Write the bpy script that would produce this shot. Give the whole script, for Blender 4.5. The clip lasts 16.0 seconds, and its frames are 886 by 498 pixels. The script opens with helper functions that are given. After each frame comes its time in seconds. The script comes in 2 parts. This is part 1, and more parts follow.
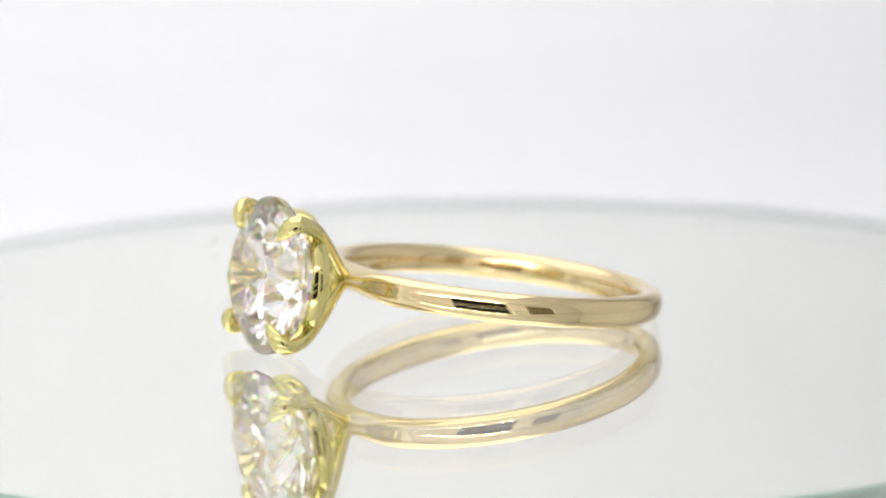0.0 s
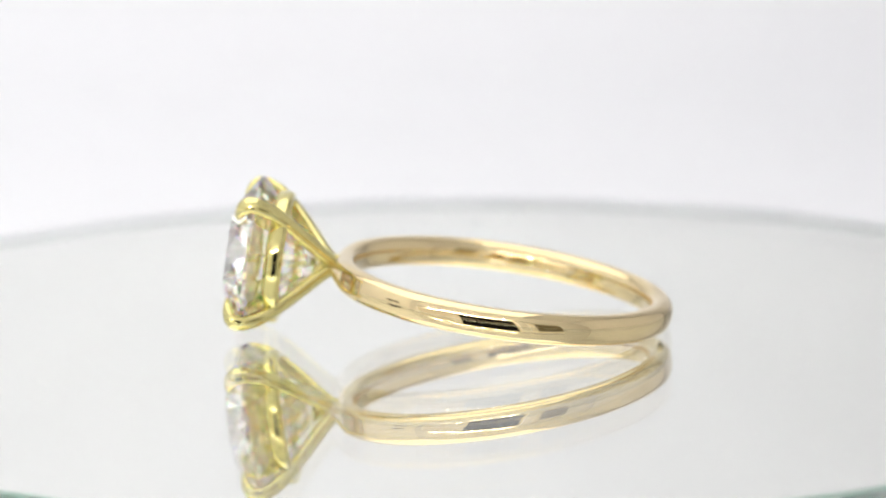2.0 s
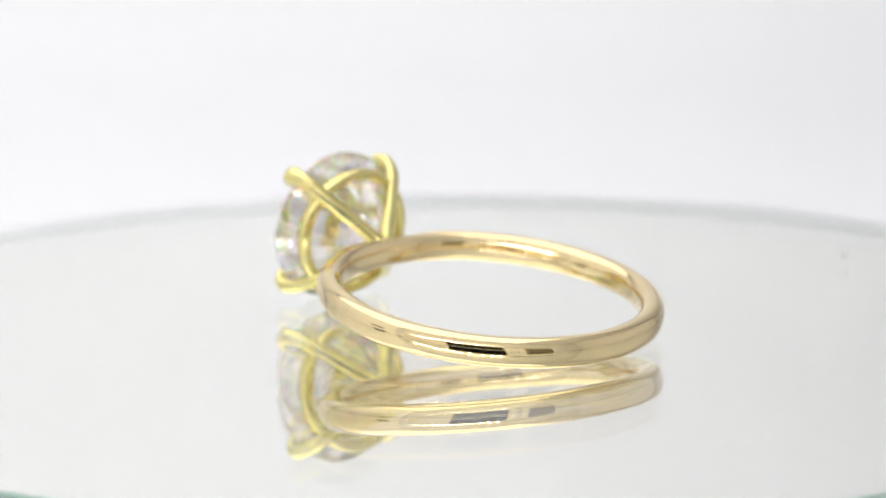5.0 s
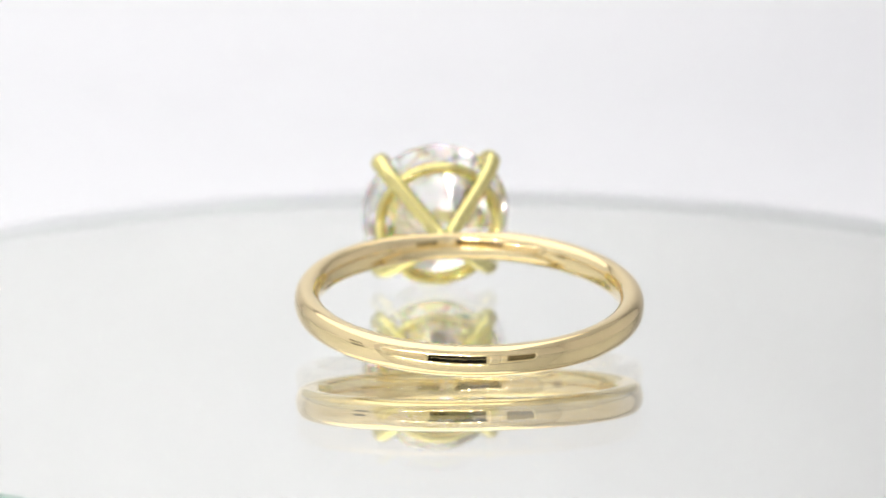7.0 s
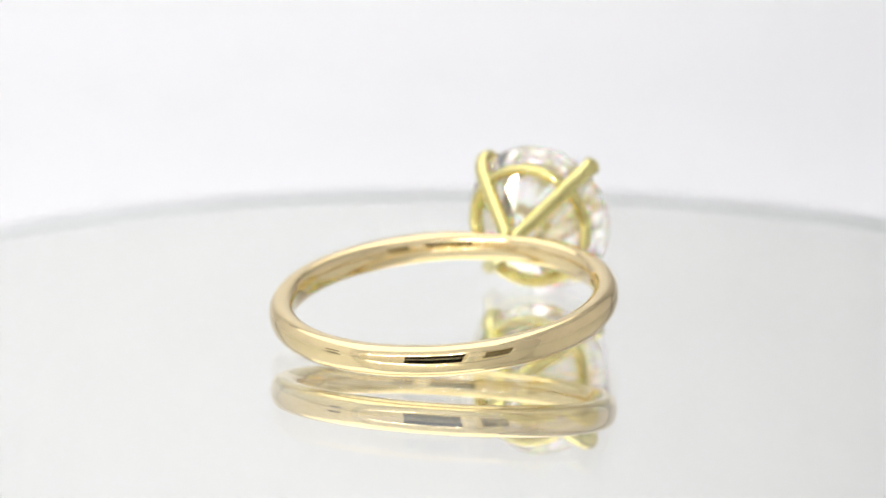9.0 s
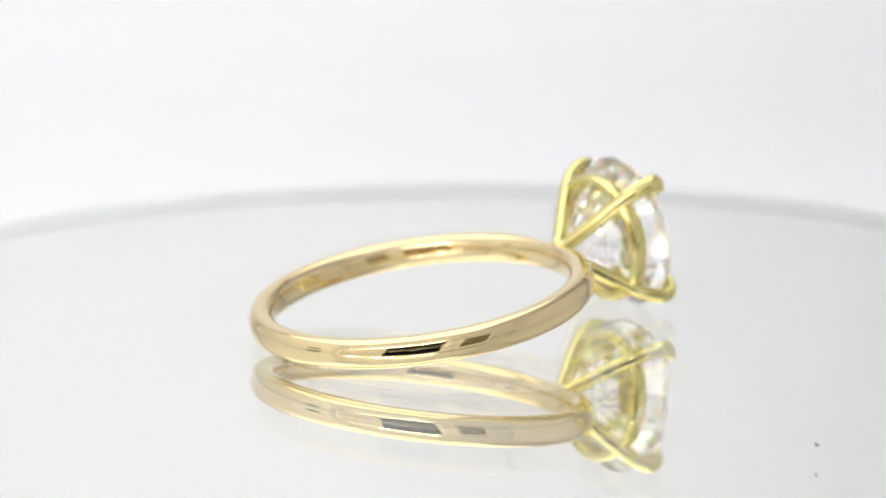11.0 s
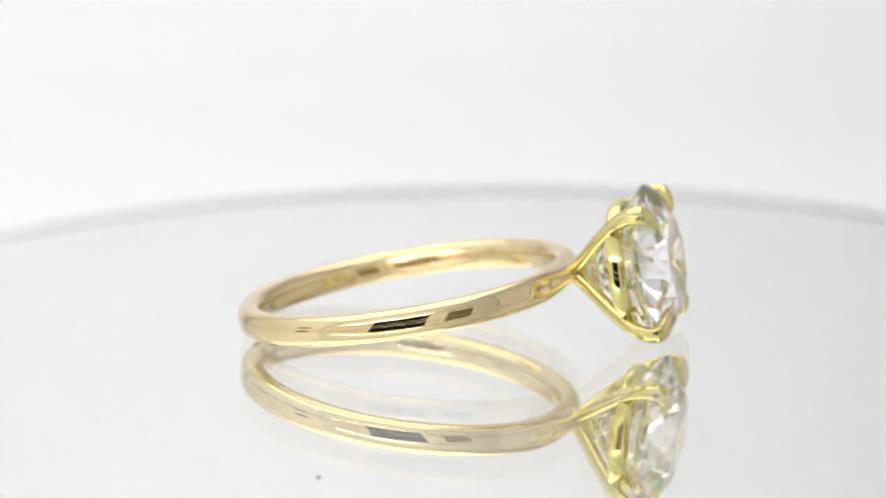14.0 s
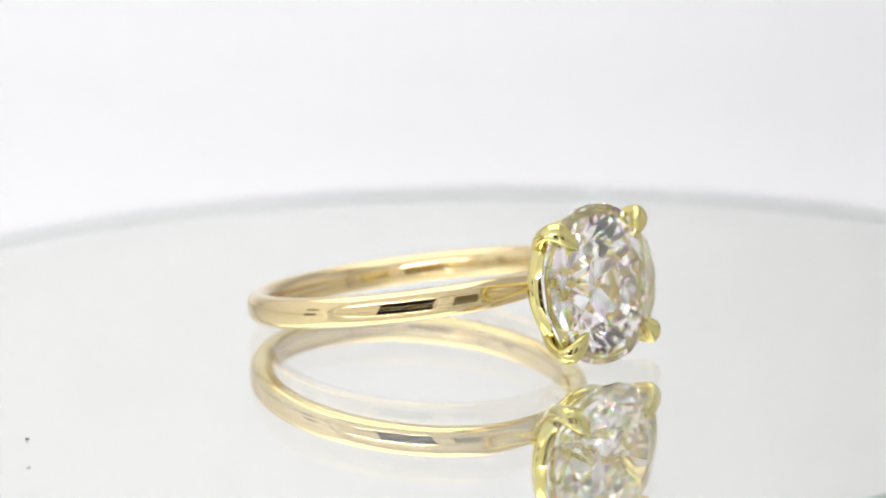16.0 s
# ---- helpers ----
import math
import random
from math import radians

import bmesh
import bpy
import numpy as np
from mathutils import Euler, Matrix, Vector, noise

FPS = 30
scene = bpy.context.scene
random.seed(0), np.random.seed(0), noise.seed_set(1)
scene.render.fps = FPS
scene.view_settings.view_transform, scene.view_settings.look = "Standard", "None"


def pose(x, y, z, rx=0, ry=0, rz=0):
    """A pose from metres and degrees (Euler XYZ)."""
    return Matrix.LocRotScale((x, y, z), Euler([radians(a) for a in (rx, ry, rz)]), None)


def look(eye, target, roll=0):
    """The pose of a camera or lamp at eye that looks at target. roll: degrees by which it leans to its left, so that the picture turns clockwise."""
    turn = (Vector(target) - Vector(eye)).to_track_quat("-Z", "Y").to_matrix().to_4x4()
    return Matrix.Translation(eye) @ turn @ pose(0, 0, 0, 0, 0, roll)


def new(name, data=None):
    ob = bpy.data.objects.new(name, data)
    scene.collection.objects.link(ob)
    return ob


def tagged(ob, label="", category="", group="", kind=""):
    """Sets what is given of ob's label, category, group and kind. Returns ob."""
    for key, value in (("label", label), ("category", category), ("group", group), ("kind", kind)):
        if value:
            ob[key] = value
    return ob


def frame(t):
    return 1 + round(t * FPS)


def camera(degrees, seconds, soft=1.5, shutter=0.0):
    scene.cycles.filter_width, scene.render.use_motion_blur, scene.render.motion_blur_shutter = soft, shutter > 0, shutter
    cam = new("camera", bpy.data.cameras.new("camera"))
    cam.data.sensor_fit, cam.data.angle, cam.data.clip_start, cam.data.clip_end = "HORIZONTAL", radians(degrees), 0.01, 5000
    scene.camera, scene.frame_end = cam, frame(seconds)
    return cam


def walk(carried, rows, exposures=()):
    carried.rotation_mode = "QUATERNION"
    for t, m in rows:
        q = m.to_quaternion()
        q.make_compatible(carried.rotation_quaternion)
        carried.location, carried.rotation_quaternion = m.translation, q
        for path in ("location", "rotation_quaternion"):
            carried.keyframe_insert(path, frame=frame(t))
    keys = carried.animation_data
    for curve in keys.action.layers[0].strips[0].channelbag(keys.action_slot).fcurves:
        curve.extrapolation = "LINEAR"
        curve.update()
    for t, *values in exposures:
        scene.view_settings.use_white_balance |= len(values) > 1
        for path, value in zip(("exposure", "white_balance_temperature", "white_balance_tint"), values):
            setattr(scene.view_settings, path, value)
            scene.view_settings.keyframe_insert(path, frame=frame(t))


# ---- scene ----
EYE = (0.0, -0.21738, 0.05002)
YAW, PITCH, LEAN = 0.00308, 0.20555, -0.803
AIM = (EYE[0] - math.sin(YAW) * math.cos(PITCH), EYE[1] + math.cos(YAW) * math.cos(PITCH), EYE[2] - math.sin(PITCH))
cam = camera(13.135, 16.0, soft=1.65)
walk(cam, [(0.0, look(EYE, AIM, LEAN)), (16.0, look(EYE, AIM, LEAN))])
cam.data.dof.use_dof, cam.data.dof.focus_distance, cam.data.dof.aperture_fstop = True, 0.209, 49
scene.cycles.max_bounces, scene.cycles.transmission_bounces, scene.cycles.glossy_bounces = 32, 32, 16
scene.cycles.blur_glossy, scene.cycles.sample_clamp_indirect = 0.0, 50.0

# ---- world: the dim room in front of the light box ----
world = bpy.data.worlds.new("room_world")
scene.world = world
world.use_nodes = True
world.node_tree.nodes["Background"].inputs[0].default_value = (0.84, 0.815, 0.795, 1)
world.node_tree.nodes["Background"].inputs[1].default_value = 1.0
PANEL_STRENGTH, LED_STRENGTH = 1.97, 1000.0
PANEL_AT, PANEL_SIZE = (-0.08, 0.08), (0.36, 0.38)

# ---- materials ----


def material(name):
    m = bpy.data.materials.new(name)
    m.use_nodes = True
    m.node_tree.nodes.clear()
    return m, m.node_tree.nodes, m.node_tree.links


def node(nodes, kind, **values):
    n = nodes.new(kind)
    for key, value in values.items():
        n.inputs[key.replace("_", " ")].default_value = value
    return n


def finish(nodes, links, shader):
    out = nodes.new("ShaderNodeOutputMaterial")
    links.new(shader, out.inputs["Surface"])


def principled(name, colour, rough, metal=0.0, grain=0.0, size=400.0, bump=0.0, spread=0.0, sheen=0.5):
    m, nodes, links = material(name)
    p = node(nodes, "ShaderNodeBsdfPrincipled", Roughness=rough, Metallic=metal)
    p.inputs["Base Color"].default_value = (*colour, 1)
    p.inputs["Specular IOR Level"].default_value = sheen
    at = nodes.new("ShaderNodeTexCoord")
    fine = node(nodes, "ShaderNodeTexNoise", Scale=size, Detail=5.0)
    wide = node(nodes, "ShaderNodeTexNoise", Scale=size / 14, Detail=3.0)
    links.new(at.outputs["Object"], fine.inputs["Vector"])
    links.new(at.outputs["Object"], wide.inputs["Vector"])
    if grain:
        both = node(nodes, "ShaderNodeMath")
        both.operation = "ADD"
        links.new(fine.outputs["Fac"], both.inputs[0])
        links.new(wide.outputs["Fac"], both.inputs[1])
        ramp = nodes.new("ShaderNodeMapRange")
        ramp.inputs["From Min"].default_value, ramp.inputs["From Max"].default_value = 0.6, 1.4
        ramp.inputs["To Min"].default_value, ramp.inputs["To Max"].default_value = 1 - grain, 1 + grain
        links.new(both.outputs[0], ramp.inputs["Value"])
        mul = nodes.new("ShaderNodeVectorMath")
        mul.operation = "MULTIPLY"
        mul.inputs[0].default_value = colour
        links.new(ramp.outputs["Result"], mul.inputs[1])
        links.new(mul.outputs["Vector"], p.inputs["Base Color"])
    if spread:
        rr = nodes.new("ShaderNodeMapRange")
        rr.inputs["From Min"].default_value, rr.inputs["From Max"].default_value = 0.3, 0.7
        rr.inputs["To Min"].default_value, rr.inputs["To Max"].default_value = rough, rough + spread
        links.new(wide.outputs["Fac"], rr.inputs["Value"])
        links.new(rr.outputs["Result"], p.inputs["Roughness"])
    if bump:
        b = node(nodes, "ShaderNodeBump", Strength=0.4, Distance=bump)
        links.new(fine.outputs["Fac"], b.inputs["Height"])
        links.new(b.outputs["Normal"], p.inputs["Normal"])
    finish(nodes, links, p.outputs[0])
    return m


BAND_GOLD = principled("band_gold", (0.80, 0.652, 0.37), 0.015, 1.0, 0.02, 900, 0.0, 0.03)
HEAD_GOLD = principled("head_gold", (0.735, 0.655, 0.275), 0.03, 1.0, 0.02, 1400, 0.0, 0.05)
PAPER = principled("white_paper", (0.86, 0.86, 0.87), 0.9, 0.0, 0.015, 900, 0.00002)
WHITE_BOX = principled("white_board", (0.86, 0.86, 0.87), 0.7, 0.0, 0.02, 300, 0.00002)
FRONT_BOARD = principled("front_board_white", (0.86, 0.855, 0.86), 0.7, 0.0, 0.03, 300)
# white board toned down so that less light bounces from the right
DIM_SIDE_BOARD = principled("side_board_dimmed", (0.78, 0.77, 0.78), 0.7, 0.0, 0.03, 300)
BLACK_BODY = principled("black_casing", (0.008, 0.008, 0.009), 0.8, 0.0, 0.15, 300, sheen=0.1)
GREY_BODY = principled("grey_casing", (0.21, 0.18, 0.12), 0.5, 0.0, 0.15, 300)
STRIP_WHITE = principled("strip_board_grey", (0.12, 0.115, 0.105), 0.5, 0.0, 0.05, 500)
PLINTH_WHITE = principled("plinth_plastic", (0.8, 0.8, 0.8), 0.4, 0.0, 0.02, 300)
DUST = principled("dust_speck", (0.09, 0.09, 0.095), 0.8, 0.0, 0.3, 4000)
LENS_GLASS = principled("lens_glass", (0.01, 0.01, 0.015), 0.05)


def glowing(name, colour, strength):
    m, nodes, links = material(name)
    e = node(nodes, "ShaderNodeEmission", Strength=strength)
    e.inputs["Color"].default_value = (*colour, 1)
    finish(nodes, links, e.outputs[0])
    return m


PANEL_GLOW = glowing("light_diffuser", (0.987, 0.985, 0.998), PANEL_STRENGTH)
LED_GLOW = glowing("led_glow", (1.0, 0.97, 0.92), LED_STRENGTH)


FIRE = 0.03


def gem_material():
    """Clear stone: one glass for most of the light, and a share in which red, green and blue bend apart."""
    m, nodes, links = material("clear_gemstone")

    def bend(colour, ior):
        g = node(nodes, "ShaderNodeBsdfGlass", Roughness=0.0, IOR=ior)
        g.inputs["Color"].default_value = (*colour, 1)
        return g.outputs[0]

    def join(a, b):
        add = nodes.new("ShaderNodeAddShader")
        links.new(a, add.inputs[0])
        links.new(b, add.inputs[1])
        return add.outputs[0]

    fire = join(join(bend((1, 0, 0), 2.385), bend((0, 1, 0), 2.417)), bend((0, 0, 1), 2.452))
    mix = node(nodes, "ShaderNodeMixShader", Fac=FIRE)
    links.new(bend((1.0, 0.996, 1.0), 2.417), mix.inputs[1])
    links.new(fire, mix.inputs[2])
    finish(nodes, links, mix.outputs[0])
    return m


def coated_glass():
    """Plate glass whose coating takes away part of the mirroring at its face."""
    m, nodes, links = material("plate_glass")
    g = node(nodes, "ShaderNodeBsdfGlass", Roughness=0.0, IOR=1.5)
    g.inputs["Color"].default_value = (0.998, 1.0, 0.994, 1)
    r = node(nodes, "ShaderNodeBsdfRefraction", Roughness=0.0, IOR=1.5)
    r.inputs["Color"].default_value = (0.998, 1.0, 0.994, 1)
    mix = node(nodes, "ShaderNodeMixShader", Fac=0.38)
    links.new(g.outputs[0], mix.inputs[1])
    links.new(r.outputs[0], mix.inputs[2])
    finish(nodes, links, mix.outputs[0])
    return m


def ground_edge(name, shine):
    """The ground green edge of a pane: scatters light both ways; shine is the polished share."""
    m, nodes, links = material(name)
    at = nodes.new("ShaderNodeTexCoord")
    grain = node(nodes, "ShaderNodeTexNoise", Scale=160.0, Detail=4.0)
    links.new(at.outputs["Object"], grain.inputs["Vector"])
    mix = nodes.new("ShaderNodeMixRGB")
    mix.inputs[1].default_value, mix.inputs[2].default_value = (0.03, 0.28, 0.15, 1), (0.06, 0.36, 0.22, 1)
    links.new(grain.outputs["Fac"], mix.inputs[0])
    d, t = nodes.new("ShaderNodeBsdfDiffuse"), nodes.new("ShaderNodeBsdfTranslucent")
    links.new(mix.outputs[0], d.inputs["Color"])
    t.inputs["Color"].default_value = (0.975, 0.98, 0.985, 1)
    both = node(nodes, "ShaderNodeMixShader", Fac=0.89)
    links.new(d.outputs[0], both.inputs[1])
    links.new(t.outputs[0], both.inputs[2])
    g = node(nodes, "ShaderNodeBsdfGlass", Roughness=0.014, IOR=1.5)
    g.inputs["Color"].default_value = (0.965, 0.975, 0.975, 1)
    polish = node(nodes, "ShaderNodeMixShader", Fac=shine)
    links.new(both.outputs[0], polish.inputs[1])
    links.new(g.outputs[0], polish.inputs[2])
    finish(nodes, links, polish.outputs[0])
    return m


def frosted_bevel():
    """The narrow ground chamfer, where the green of the glass gathers."""
    m, nodes, links = material("frosted_bevel")
    at = nodes.new("ShaderNodeTexCoord")
    grain = node(nodes, "ShaderNodeTexNoise", Scale=260.0, Detail=4.0)
    links.new(at.outputs["Object"], grain.inputs["Vector"])
    mix = nodes.new("ShaderNodeMixRGB")
    mix.inputs[1].default_value, mix.inputs[2].default_value = (0.07, 0.30, 0.19, 1), (0.13, 0.38, 0.26, 1)
    links.new(grain.outputs["Fac"], mix.inputs[0])
    d, t = nodes.new("ShaderNodeBsdfDiffuse"), nodes.new("ShaderNodeBsdfTranslucent")
    links.new(mix.outputs[0], d.inputs["Color"])
    t.inputs["Color"].default_value = (0.93, 0.96, 0.95, 1)
    both = node(nodes, "ShaderNodeMixShader", Fac=0.65)
    links.new(d.outputs[0], both.inputs[1])
    links.new(t.outputs[0], both.inputs[2])
    finish(nodes, links, both.outputs[0])
    return m


def silvering():
    m, nodes, links = material("silvered_back")
    g = node(nodes, "ShaderNodeBsdfGlossy", Roughness=0.0)
    g.inputs["Color"].default_value = (0.97, 0.978, 0.955, 1)
    finish(nodes, links, g.outputs[0])
    return m


GEM = gem_material()
PLATE_GLASS = coated_glass()
PLATE_EDGE = ground_edge("ground_glass_edge", 0.16)
PLATE_BEVEL = frosted_bevel()
SILVER = silvering()

# ---- building helpers ----
MM = 0.001


def part(name, bm, mat, parent=None, label="", smooth=False):
    data = bpy.data.meshes.new(name)
    for f in bm.faces:
        f.smooth = smooth
    bm.to_mesh(data)
    bm.free()
    data.materials.append(mat)
    ob = new(name, data)
    ob.parent = parent
    if label:
        ob["label"] = label
    return ob


def block(x0, x1, y0, y1, z0, z1, bevel=0.0):
    bm = bmesh.new()
    bmesh.ops.create_cube(bm, size=1)
    for v in bm.verts:
        v.co = Vector(((x0 + x1) / 2 + v.co.x * (x1 - x0), (y0 + y1) / 2 + v.co.y * (y1 - y0), (z0 + z1) / 2 + v.co.z * (z1 - z0)))
    if bevel:
        bmesh.ops.bevel(bm, geom=bm.edges[:], offset=bevel, segments=3, affect="EDGES", profile=0.5)
    return bm


def lathe(profile, steps, closed=False):
    """A profile of (radius, height) turned round z."""
    bm = bmesh.new()
    rings = []
    for r, z in profile:
        rings.append([bm.verts.new((r * math.cos(2 * math.pi * i / steps), r * math.sin(2 * math.pi * i / steps), z)) for i in range(steps)])
    pairs = list(zip(rings, rings[1:])) + ([(rings[-1], rings[0])] if closed else [])
    for a, b in pairs:
        for i in range(steps):
            j = (i + 1) % steps
            bm.faces.new((a[i], a[j], b[j], b[i]))
    return bm, rings


def tube(points, sizes, round_steps=20):
    """A round rod along points, with a radius at each; both ends are domed."""
    bm = bmesh.new()
    points = [Vector(p) for p in points]
    rings = []
    side = None
    for i, (p, r) in enumerate(zip(points, sizes)):
        way = (points[min(i + 1, len(points) - 1)] - points[max(i - 1, 0)]).normalized()
        if side is None:
            side = way.orthogonal().normalized()
        side = (side - way * side.dot(way)).normalized()
        other = way.cross(side)
        rings.append([bm.verts.new(p + (side * math.cos(2 * math.pi * k / round_steps) + other * math.sin(2 * math.pi * k / round_steps)) * r) for k in range(round_steps)])
    for a, b in zip(rings, rings[1:]):
        for k in range(round_steps):
            j = (k + 1) % round_steps
            bm.faces.new((a[k], a[j], b[j], b[k]))
    bm.faces.new(rings[0][::-1])
    bm.faces.new(rings[-1])
    return bm


def smooth_path(points, values, per=8):
    """Catmull-Rom through points, with a value carried along."""
    pts = [Vector(p) for p in points]
    out, vals = [], []
    for i in range(len(pts) - 1):
        a, b, c, d = pts[max(i - 1, 0)], pts[i], pts[i + 1], pts[min(i + 2, len(pts) - 1)]
        for k in range(per):
            u = k / per
            out.append(0.5 * (2 * b + (c - a) * u + (2 * a - 5 * b + 4 * c - d) * u * u + (3 * b - a - 3 * c + d) * u ** 3))
            vals.append(values[i] + (values[i + 1] - values[i]) * u)
    out.append(pts[-1])
    vals.append(values[-1])
    return out, vals


# ---- the light box ----
FLOOR_Z, BACK_Y, FRONT_Y, SIDE_X, TOP_Z = -0.022, 0.30, -0.15, 0.27, 0.30
WALL = 0.004


def backdrop():
    """White sheet: flat floor, a wide curve, then upright."""
    bm = bmesh.new()
    bend = 0.09
    line = [(FRONT_Y + 0.002, FLOOR_Z), (0.05, FLOOR_Z), (BACK_Y - bend, FLOOR_Z)]
    for k in range(1, 17):
        a = k / 16 * math.pi / 2
        line.append((BACK_Y - bend + bend * math.sin(a), FLOOR_Z + bend - bend * math.cos(a)))
    line.append((BACK_Y, TOP_Z - 0.004))
    rows = []
    for off in (0.0, 0.0012):
        rows.append([[bm.verts.new((x, y + (off if k > 10 else 0), z - (off if k <= 10 else 0))) for k, (y, z) in enumerate(line)] for x in (-SIDE_X + 0.002, SIDE_X - 0.002)])
    n = len(line)
    for k in range(n - 1):
        bm.faces.new((rows[0][0][k], rows[0][1][k], rows[0][1][k + 1], rows[0][0][k + 1]))
        bm.faces.new((rows[1][0][k], rows[1][0][k + 1], rows[1][1][k + 1], rows[1][1][k]))
        for s in (0, 1):
            bm.faces.new((rows[0][s][k], rows[0][s][k + 1], rows[1][s][k + 1], rows[1][s][k]))
    bmesh.ops.recalc_face_normals(bm, faces=bm.faces[:])
    ob = part("backdrop", bm, PAPER, smooth=True)
    return tagged(ob, "seamless matt white paper sweep behind the turntable", "backdrop", kind="structure")


def wall(name, x0, x1, y0, y1, z0, z1, label, mat=WHITE_BOX):
    ob = part(name, block(x0, x1, y0, y1, z0, z1), mat)
    return tagged(ob, label, "wall", kind="structure")


OPEN_X0, OPEN_X1, OPEN_TOP = -0.222, 0.135, 0.062
backdrop()
tagged(part("floor", block(-SIDE_X - WALL, SIDE_X + WALL, FRONT_Y - WALL, BACK_Y + WALL + 0.002, FLOOR_Z - 0.006, FLOOR_Z - 0.0016), WHITE_BOX),
       "white board floor of the light box", "floor", kind="structure")
wall("wall_left", -SIDE_X - WALL, -SIDE_X, FRONT_Y, BACK_Y, FLOOR_Z - 0.0016, TOP_Z, "plain white side wall of the light box")
# out of view; darker than the left wall to make light fall off rightwards
wall("wall_right", SIDE_X, SIDE_X + WALL, FRONT_Y, BACK_Y, FLOOR_Z - 0.0016, TOP_Z, "plain side wall of the light box, toned off-white to dim the right", DIM_SIDE_BOARD)
wall("wall_back", -SIDE_X - WALL, SIDE_X + WALL, BACK_Y + 0.002, BACK_Y + 0.002 + WALL, FLOOR_Z - 0.0016, TOP_Z, "plain white back wall of the light box")


def front_wall():
    bm = bmesh.new()
    xs = (-SIDE_X - WALL, OPEN_X0, OPEN_X1, SIDE_X + WALL)
    post = (0.036, 0.053)
    for x0, x1, z0 in ((xs[0], xs[1], FLOOR_Z - 0.0016), (xs[2], xs[3], FLOOR_Z - 0.0016), (xs[1], xs[2], OPEN_TOP), (*post, FLOOR_Z - 0.0016)):
        b = block(x0, x1, FRONT_Y - WALL, FRONT_Y, z0, OPEN_TOP if x0 == post[0] else TOP_Z)
        tmp = bpy.data.meshes.new("tmp")
        b.to_mesh(tmp)
        b.free()
        bm.from_mesh(tmp)
        bpy.data.meshes.remove(tmp)
    ob = part("wall_front", bm, FRONT_BOARD)
    return tagged(ob, "white front board of the light box with two openings", "wall", kind="structure")


front_wall()
tagged(part("ceiling", block(-SIDE_X - WALL, SIDE_X + WALL, FRONT_Y - WALL, BACK_Y + WALL + 0.002, TOP_Z, TOP_Z + WALL), WHITE_BOX),
       "white board ceiling of the light box", "ceiling", kind="structure")


def light_panel():
    px, py = PANEL_AT
    sx, sy = PANEL_SIZE
    root = new("light_panel")
    root.location = (px, py, TOP_Z - 0.008)
    bm = bmesh.new()
    for x0, x1, y0, y1 in ((-sx / 2 - .006, sx / 2 + .006, -sy / 2 - .006, -sy / 2), (-sx / 2 - .006, sx / 2 + .006, sy / 2, sy / 2 + .006),
                           (-sx / 2 - .006, -sx / 2, -sy / 2, sy / 2), (sx / 2, sx / 2 + .006, -sy / 2, sy / 2)):
        b = block(x0, x1, y0, y1, -0.001, 0.008)
        tmp = bpy.data.meshes.new("tmp")
        b.to_mesh(tmp)
        b.free()
        bm.from_mesh(tmp)
        bpy.data.meshes.remove(tmp)
    part("frame", bm, PLINTH_WHITE, root)
    part("diffuser", block(-sx / 2, sx / 2, -sy / 2, sy / 2, 0.0, 0.007), PANEL_GLOW, root, "evenly glowing white diffuser")
    return tagged(root, "flat white light panel under the light box ceiling", "light panel")


light_panel()


def led_strip():
    """A strip of small warm-white lamps, in groups, along the top edge of the opening."""
    root = new("led_strip")
    root.location = (0, FRONT_Y + 0.0005, OPEN_TOP + 0.006)
    part("strip_board", block(-0.219, 0.132, 0, 0.0012, -0.0026, 0.0026, 0.0003), STRIP_WHITE, root)
    spots = (-1.13, -1.01, -0.89, -0.72, -0.625, -0.53, -0.435, -0.335, -0.235, -0.08, 0.02, 0.12)
    first = None
    for s in spots:
        if first is None:
            bm = block(-0.0010, 0.0010, 0.0, 0.0012, -0.0012, 0.0012, 0.0004)
            first = part("led", bm, LED_GLOW, root)
            lamp = first
        else:
            lamp = new("led", first.data)
            lamp.parent = root
        lamp.location = (0.15 * s, 0.0014, 0)
    return tagged(root, "dark strip of small warm glowing lamps above the opening", "led strip")


led_strip()


def phone():
    """The dark slab behind the viewpoint, seen only mirrored in the gold."""
    root = new("phone")
    root.matrix_basis = pose(-0.033, EYE[1] - 0.008, EYE[2] - 0.002, -math.degrees(PITCH), 0, 0)
    part("casing", block(-0.077, 0.077, -0.0085, 0.0, -0.037, 0.037, 0.0035), BLACK_BODY, root)
    bm, rings = lathe([(0.0, 0.0), (0.0052, 0.0), (0.0055, -0.0004), (0.0055, -0.003)], 32)
    bmesh.ops.remove_doubles(bm, verts=bm.verts[:], dist=1e-7)
    bmesh.ops.transform(bm, matrix=pose(0.033, 0.001, 0, -90, 0, 0), verts=bm.verts[:])
    part("lens", bm, LENS_GLASS, root)
    return tagged(root, "black phone held level before the light box opening", "phone")


phone()


def stand():
    """The block that carries the phone, with an upright beside it."""
    root = new("phone_stand")
    root.location = (-0.033, EYE[1] - 0.02, FLOOR_Z - 0.006)
    part("base", block(-0.075, 0.075, -0.02, 0.012, 0.0, EYE[2] - FLOOR_Z - 0.036, 0.003), BLACK_BODY, root)
    part("upright", block(0.14, 0.235, -0.01, 0.01, 0.0, 0.10, 0.003), GREY_BODY, root)
    part("crossbar", block(0.074, 0.142, -0.008, 0.008, 0.0, 0.012, 0.003), GREY_BODY, root)
    return tagged(root, "black and grey stand that carries the phone", "stand")


stand()

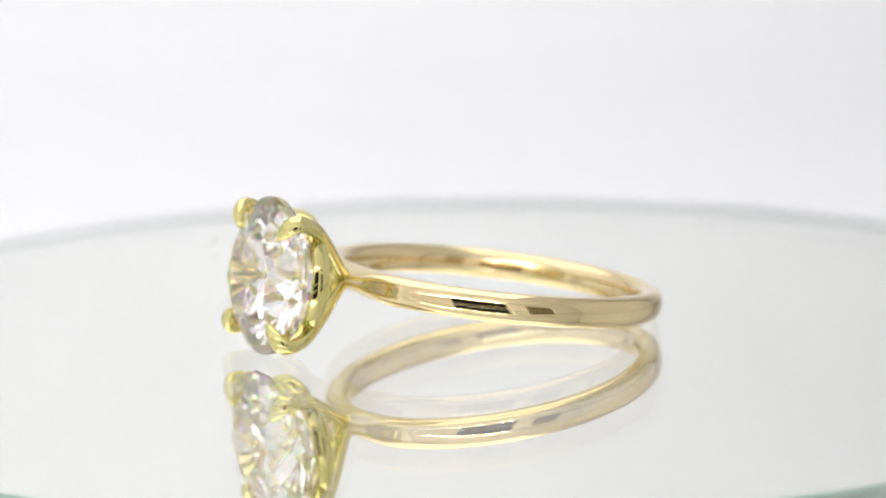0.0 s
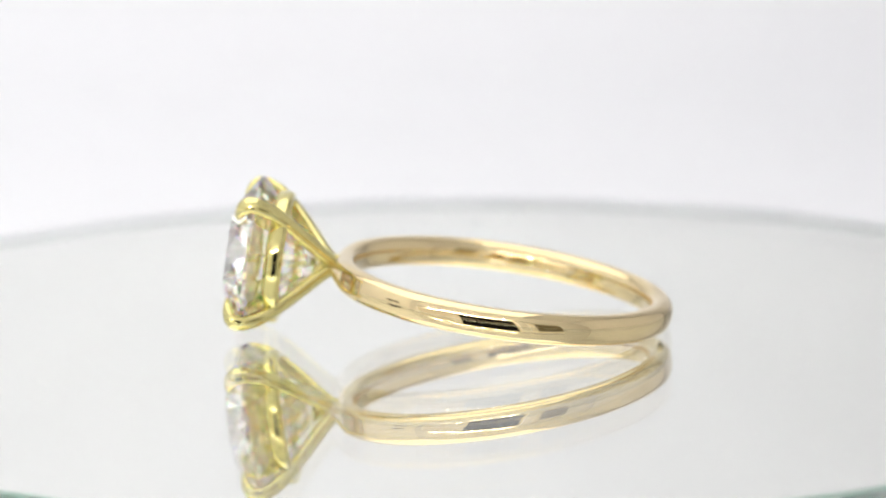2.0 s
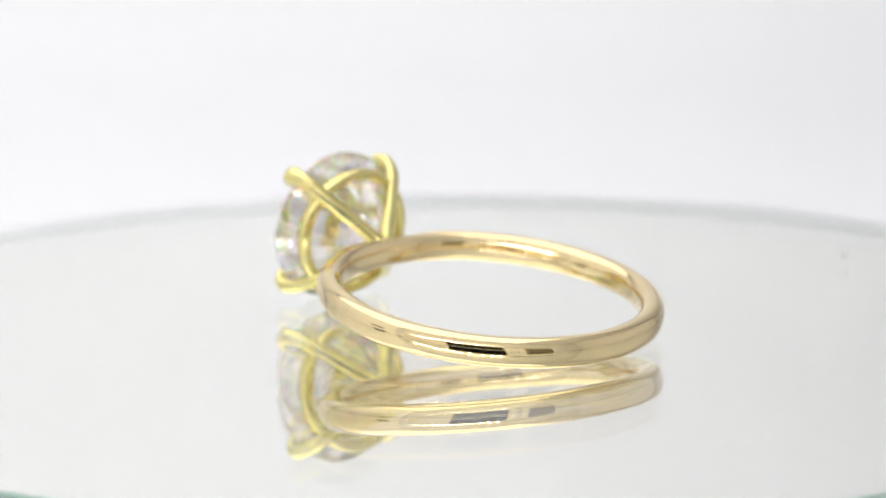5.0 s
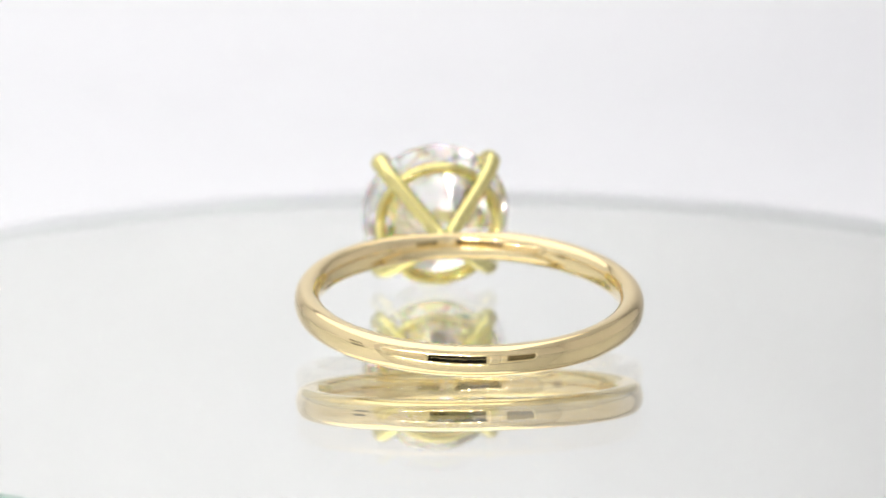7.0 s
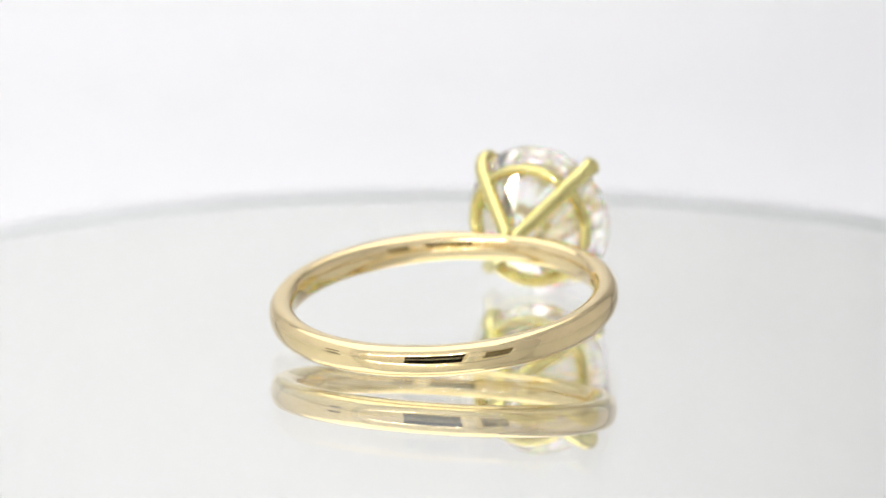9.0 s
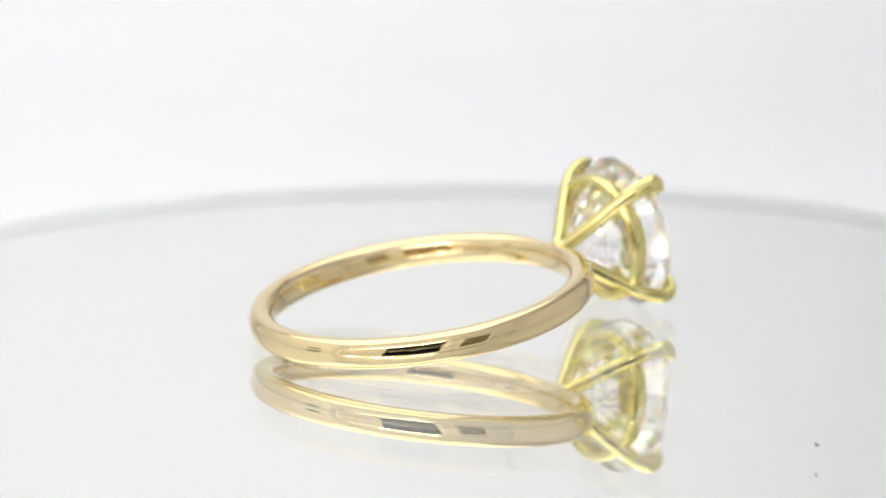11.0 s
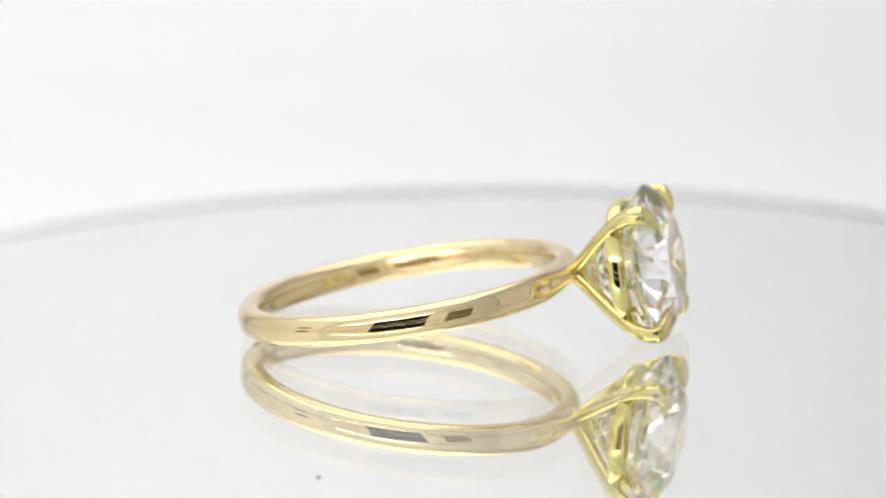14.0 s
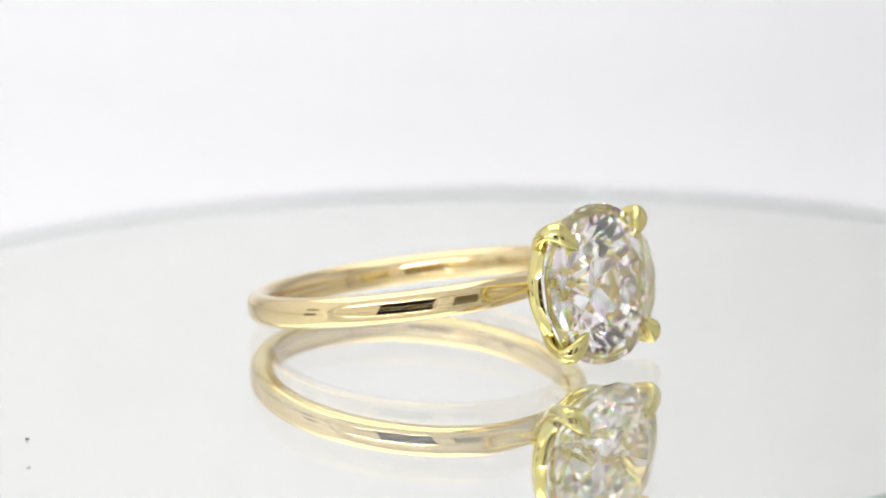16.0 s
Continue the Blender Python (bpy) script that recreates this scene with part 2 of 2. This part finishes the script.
def cable_port():
    """A dark slot plate on the side wall."""
    root = new("cable_port")
    root.location = (-SIDE_X, -0.075, 0.035)
    part("rim", block(0, 0.003, -0.026, 0.026, -0.014, 0.014, 0.001), GREY_BODY, root)
    part("slot", block(0.0031, 0.0045, -0.021, 0.021, -0.009, 0.009, 0.0005), BLACK_BODY, root)
    return tagged(root, "dark cable slot on the white side wall", "cable port")


cable_port()

# ---- the turntable: silvered glass plate on a plinth ----
PLATE_R, PLATE_T = 0.0427, 0.0031


def face_out(bm):
    bm.normal_update()
    for f in bm.faces:
        c = f.calc_center_median()
        if f.normal.x * c.x + f.normal.y * c.y < 0:
            f.normal_flip()


def turntable():
    root = new("turntable")
    bev = 0.00018
    bm, rings = lathe([(PLATE_R - bev * 1.8, 0.0), (PLATE_R * 0.5, 0.0), (0.0002, 0.0)], 256)
    bm.faces.new(rings[-1])
    bmesh.ops.recalc_face_normals(bm, faces=bm.faces[:])
    for f in bm.faces:
        if f.normal.z < 0:
            f.normal_flip()
    part("plate_face", bm, PLATE_GLASS, root, "clear polished glass face")
    bm, rings = lathe([(PLATE_R - bev, -bev), (PLATE_R - bev * 1.8, 0.0)], 256)
    face_out(bm)
    part("bevel", bm, PLATE_BEVEL, root, smooth=True)
    # the edge is ground in short flats, each turned and bellied a little
    bm, rings = lathe([(PLATE_R - bev, -PLATE_T + (PLATE_T - bev) * k / 4) for k in range(5)], 620)
    cut = random.Random(5)
    jog = [cut.gauss(0, 0.000012) for _ in range(620)]
    tip = [cut.gauss(-0.0168, 0.005) for _ in range(620)]
    for ring_verts in rings:
        for i, v in enumerate(ring_verts):
            out = Vector((v.co.x, v.co.y, 0)).normalized()
            up = v.co.z + PLATE_T / 2
            v.co += out * (jog[i] + tip[i] * up - 1.0 * up * up)
    face_out(bm)
    part("plate_edge", bm, PLATE_EDGE, root, "green ground glass edge")
    bm, rings = lathe([(PLATE_R - bev, -PLATE_T), (PLATE_R * 0.5, -PLATE_T), (0.0002, -PLATE_T)], 256)
    bm.faces.new(rings[-1])
    part("silvered_back", bm, SILVER, root, "mirror coating under the glass")
    h = -FLOOR_Z - 0.0002
    bm, rings = lathe([(0.028, -PLATE_T - 0.0002), (0.030, -PLATE_T - 0.001), (0.030, -h + 0.001), (0.029, -h)], 96)
    bm.faces.new(rings[0])
    bm.faces.new(rings[-1])
    bmesh.ops.recalc_face_normals(bm, faces=bm.faces[:])
    part("plinth", bm, PLINTH_WHITE, root, "round white plinth", smooth=True)
    return tagged(root, "round turning glass mirror plate with a green edge", "turntable")


# ---- the ring ----
BAND_R, HALF_W, HALF_T = 0.0100, 0.000875, 0.000731


def shank(root):
    """The band: an oval section swept round, pinched and drawn outwards where it meets the head."""
    bm = bmesh.new()
    steps, sect = 360, 40
    rings = []
    for i in range(steps):
        a = 2 * math.pi * i / steps
        off = abs(math.degrees((a + math.pi) % (2 * math.pi) - math.pi))
        pinch = max(0.0, 1 - off / 24.0)
        pinch = pinch * pinch * (3 - 2 * pinch)
        flare = max(0.0, 1 - off / 20.0) ** 1.5
        hw = HALF_W
        ht = HALF_T * (1 - 0.18 * pinch)
        mid = BAND_R - 2 * HALF_T + ht
        ring = []
        for k in range(sect):
            b = 2 * math.pi * k / sect
            c, s = math.cos(b), math.sin(b)
            e = 2 / 2.35
            r = mid + ht * math.copysign(abs(c) ** e, c) + 0.00050 * flare * max(0.0, c)
            z = hw * (1 - 0.5 * pinch * max(0.0, c + 0.35) / 1.35) * math.copysign(abs(s) ** e, s)
            ring.append(bm.verts.new((r * math.cos(a), r * math.sin(a), z)))
        rings.append(ring)
    for i in range(steps):
        a, b = rings[i], rings[(i + 1) % steps]
        for k in range(sect):
            j = (k + 1) % sect
            bm.faces.new((a[k], b[k], b[j], a[j]))
    bmesh.ops.recalc_face_normals(bm, faces=bm.faces[:])
    part("shank", bm, BAND_GOLD, root, "polished yellow gold band", smooth=True)


STONE_R, GIRDLE_X = 0.00450, 0.0145


def prong(root, sy, sz):
    """A claw: an oval bar that leans out to the girdle, folds over the crown and ends in a point."""
    # along the axis, out from the axis, half width, half thickness
    rows = ((9.9, 0.33, 0.40, 0.38), (10.5, 0.85, 0.44, 0.42), (12.0, 2.76, 0.46, 0.41), (13.3, 4.21, 0.47, 0.41), (14.2, 4.78, 0.50, 0.40),
            (14.72, 4.90, 0.55, 0.40), (15.03, 4.77, 0.58, 0.39), (15.23, 4.45, 0.56, 0.37), (15.35, 4.08, 0.47, 0.33), (15.43, 3.72, 0.33, 0.25),
            (15.47, 3.44, 0.18, 0.15), (15.48, 3.28, 0.05, 0.05))
    path, wide = smooth_path([(x * MM, rho * MM, 0) for x, rho, w, h in rows], [w * MM for x, rho, w, h in rows])
    thick = smooth_path([(x * MM, rho * MM, 0) for x, rho, w, h in rows], [h * MM for x, rho, w, h in rows])[1]
    far, across = Vector((0, sy, sz)).normalized(), Vector((0, -sz, sy)).normalized()
    bm = bmesh.new()
    rings, count = [], 24
    for i, (p, w, h) in enumerate(zip(path, wide, thick)):
        way = (path[min(i + 1, len(path) - 1)] - path[max(i - 1, 0)]).normalized()
        lift = Vector((-way.y, way.x, 0))
        ring_verts = []
        for k in range(count):
            b = 2 * math.pi * k / count
            q = p + lift * (h * math.sin(b))
            ring_verts.append(bm.verts.new(Vector((q.x, 0, 0)) + far * q.y + across * (w * math.cos(b))))
        rings.append(ring_verts)
    for a, b in zip(rings, rings[1:]):
        for k in range(count):
            j = (k + 1) % count
            bm.faces.new((a[k], a[j], b[j], b[k]))
    bm.faces.new(rings[0])
    bm.faces.new(rings[-1])
    bmesh.ops.recalc_face_normals(bm, faces=bm.faces[:])
    part("prong", bm, HEAD_GOLD, root, smooth=True)


def gallery(root):
    """The round rail that ties the prongs together under the stone."""
    prof = []
    for k in range(24):
        b = 2 * math.pi * k / 24
        c, d = math.cos(b), math.sin(b)
        prof.append((0.00352 + 0.00036 * math.copysign(abs(c) ** 0.88, c) - 0.00008 * d, 0.00055 * math.copysign(abs(d) ** 0.95, d)))
    bm, rings = lathe(prof, 96, closed=True)
    bmesh.ops.transform(bm, matrix=pose(0.01312, 0, 0, 0, 90, 0), verts=bm.verts[:])
    bmesh.ops.recalc_face_normals(bm, faces=bm.faces[:])
    part("gallery_rail", bm, HEAD_GOLD, root, "polished round gold rail", smooth=True)


def collet(root):
    """The small solid joint between band and prongs."""
    pts = [(9.4, 0, 0), (9.9, 0, 0), (10.4, 0, 0), (10.75, 0, 0)]
    path, sizes = smooth_path([(x * MM, y, z) for x, y, z in pts], [0.62 * MM, 0.66 * MM, 0.58 * MM, 0.25 * MM], 5)
    bm = tube(path, sizes)
    part("head_joint", bm, HEAD_GOLD, root, smooth=True)


def gemstone(root):
    """Round brilliant: table, stars, kites, girdle, pavilion mains and lower halves."""
    R, crown, girdle, depth = STONE_R, 0.00142, 0.00010, 0.00388
    rt = 0.56 * R
    pts = []
    for k in range(8):
        a = math.radians(45 * k + 11.25)
        pts.append((rt * math.cos(a), rt * math.sin(a), crown))
        b = a + math.radians(22.5)
        rm, hm = (rt + (R - rt) * 0.52) / math.cos(math.radians(22.5)), crown * 0.50
        pts.append((rm * math.cos(b), rm * math.sin(b), hm))
        rp = 0.235 * R / math.cos(math.radians(22.5))
        pts.append((rp * math.cos(b), rp * math.sin(b), -girdle - depth * 0.77))
    for k in range(32):
        a = math.radians(11.25 * k + 11.25)
        here = Vector((R * math.cos(a), R * math.sin(a), 0))
        for up, rm, hm in ((1, rm, hm), (-1, rp, -girdle - depth * 0.77)):
            z = up * girdle
            if k % 2:
                # the rim dips where the facet's plane meets the round girdle
                a0, a1 = a - math.radians(11.25), a + math.radians(11.25)
                am = a0 if k % 4 == 3 else a1
                p0 = Vector((R * math.cos(a0), R * math.sin(a0), z))
                p1 = Vector((R * math.cos(a1), R * math.sin(a1), z))
                n = (p1 - p0).cross(Vector((rm * math.cos(am), rm * math.sin(am), hm)) - p0)
                z = p0.z - (n.x * (here.x - p0.x) + n.y * (here.y - p0.y)) / n.z
            pts.append((here.x, here.y, z))
    pts.append((0, 0, -girdle - depth))
    bm = bmesh.new()
    for p in pts:
        bm.verts.new(p)
    bmesh.ops.convex_hull(bm, input=bm.verts[:])
    bmesh.ops.dissolve_limit(bm, angle_limit=radians(0.6), verts=bm.verts[:], edges=bm.edges[:])
    bmesh.ops.recalc_face_normals(bm, faces=bm.faces[:])
    bmesh.ops.transform(bm, matrix=pose(GIRDLE_X, 0, 0, 0, 90, 0), verts=bm.verts[:])
    part("gemstone", bm, GEM, root, "round brilliant-cut clear sparkling stone")


def ring():
    root = new("ring")
    shank(root)
    collet(root)
    for sy in (1, -1):
        for sz in (1, -1):
            prong(root, sy, sz)
    gallery(root)
    gemstone(root)
    return tagged(root, "yellow gold solitaire ring with large clear stone lying on mirror", "ring")


def speck():
    bm = bmesh.new()
    bmesh.ops.create_icosphere(bm, subdivisions=2, radius=0.00012)
    for v in bm.verts:
        v.co = v.co * (1 + 0.35 * noise.noise(v.co * 9000)) * 1.0
        v.co.z *= 0.6
    ob = part("dust_speck", bm, DUST)
    return tagged(ob, "tiny dark speck of dust lying on the mirror plate", "dust")


plate = turntable()
jewel = ring()
dust = speck()

TILT = Matrix(((1, 0, -(-0.00093), 0), (0, 1, -0.01212, 0), (-0.00093, 0.01212, 1, 0), (0, 0, 0, 1))).to_quaternion().to_matrix().to_4x4()
RING_AT = Matrix.Translation((-0.00249, -0.00105, 0.00222)) @ Matrix.Rotation(0.23371, 4, "Z") @ Matrix.Rotation(-0.14979, 4, "Y") @ Matrix.Rotation(0.0083, 4, "X")
DUST_AT = Matrix.Translation((0.00772, -0.03122, -0.00031))


def spin(t):
    return Matrix.Rotation(radians(195.1757 - 15.8274 * t), 4, "Z")


def motions():
    """The plate turns evenly with what lies on it; the plate leans a little on its axle."""
    times = [k * 0.5 for k in range(33)]
    walk(plate, [(t, spin(t) @ TILT) for t in times])
    walk(jewel, [(t, spin(t) @ RING_AT) for t in times])
    walk(dust, [(t, spin(t) @ DUST_AT) for t in times])


motions()
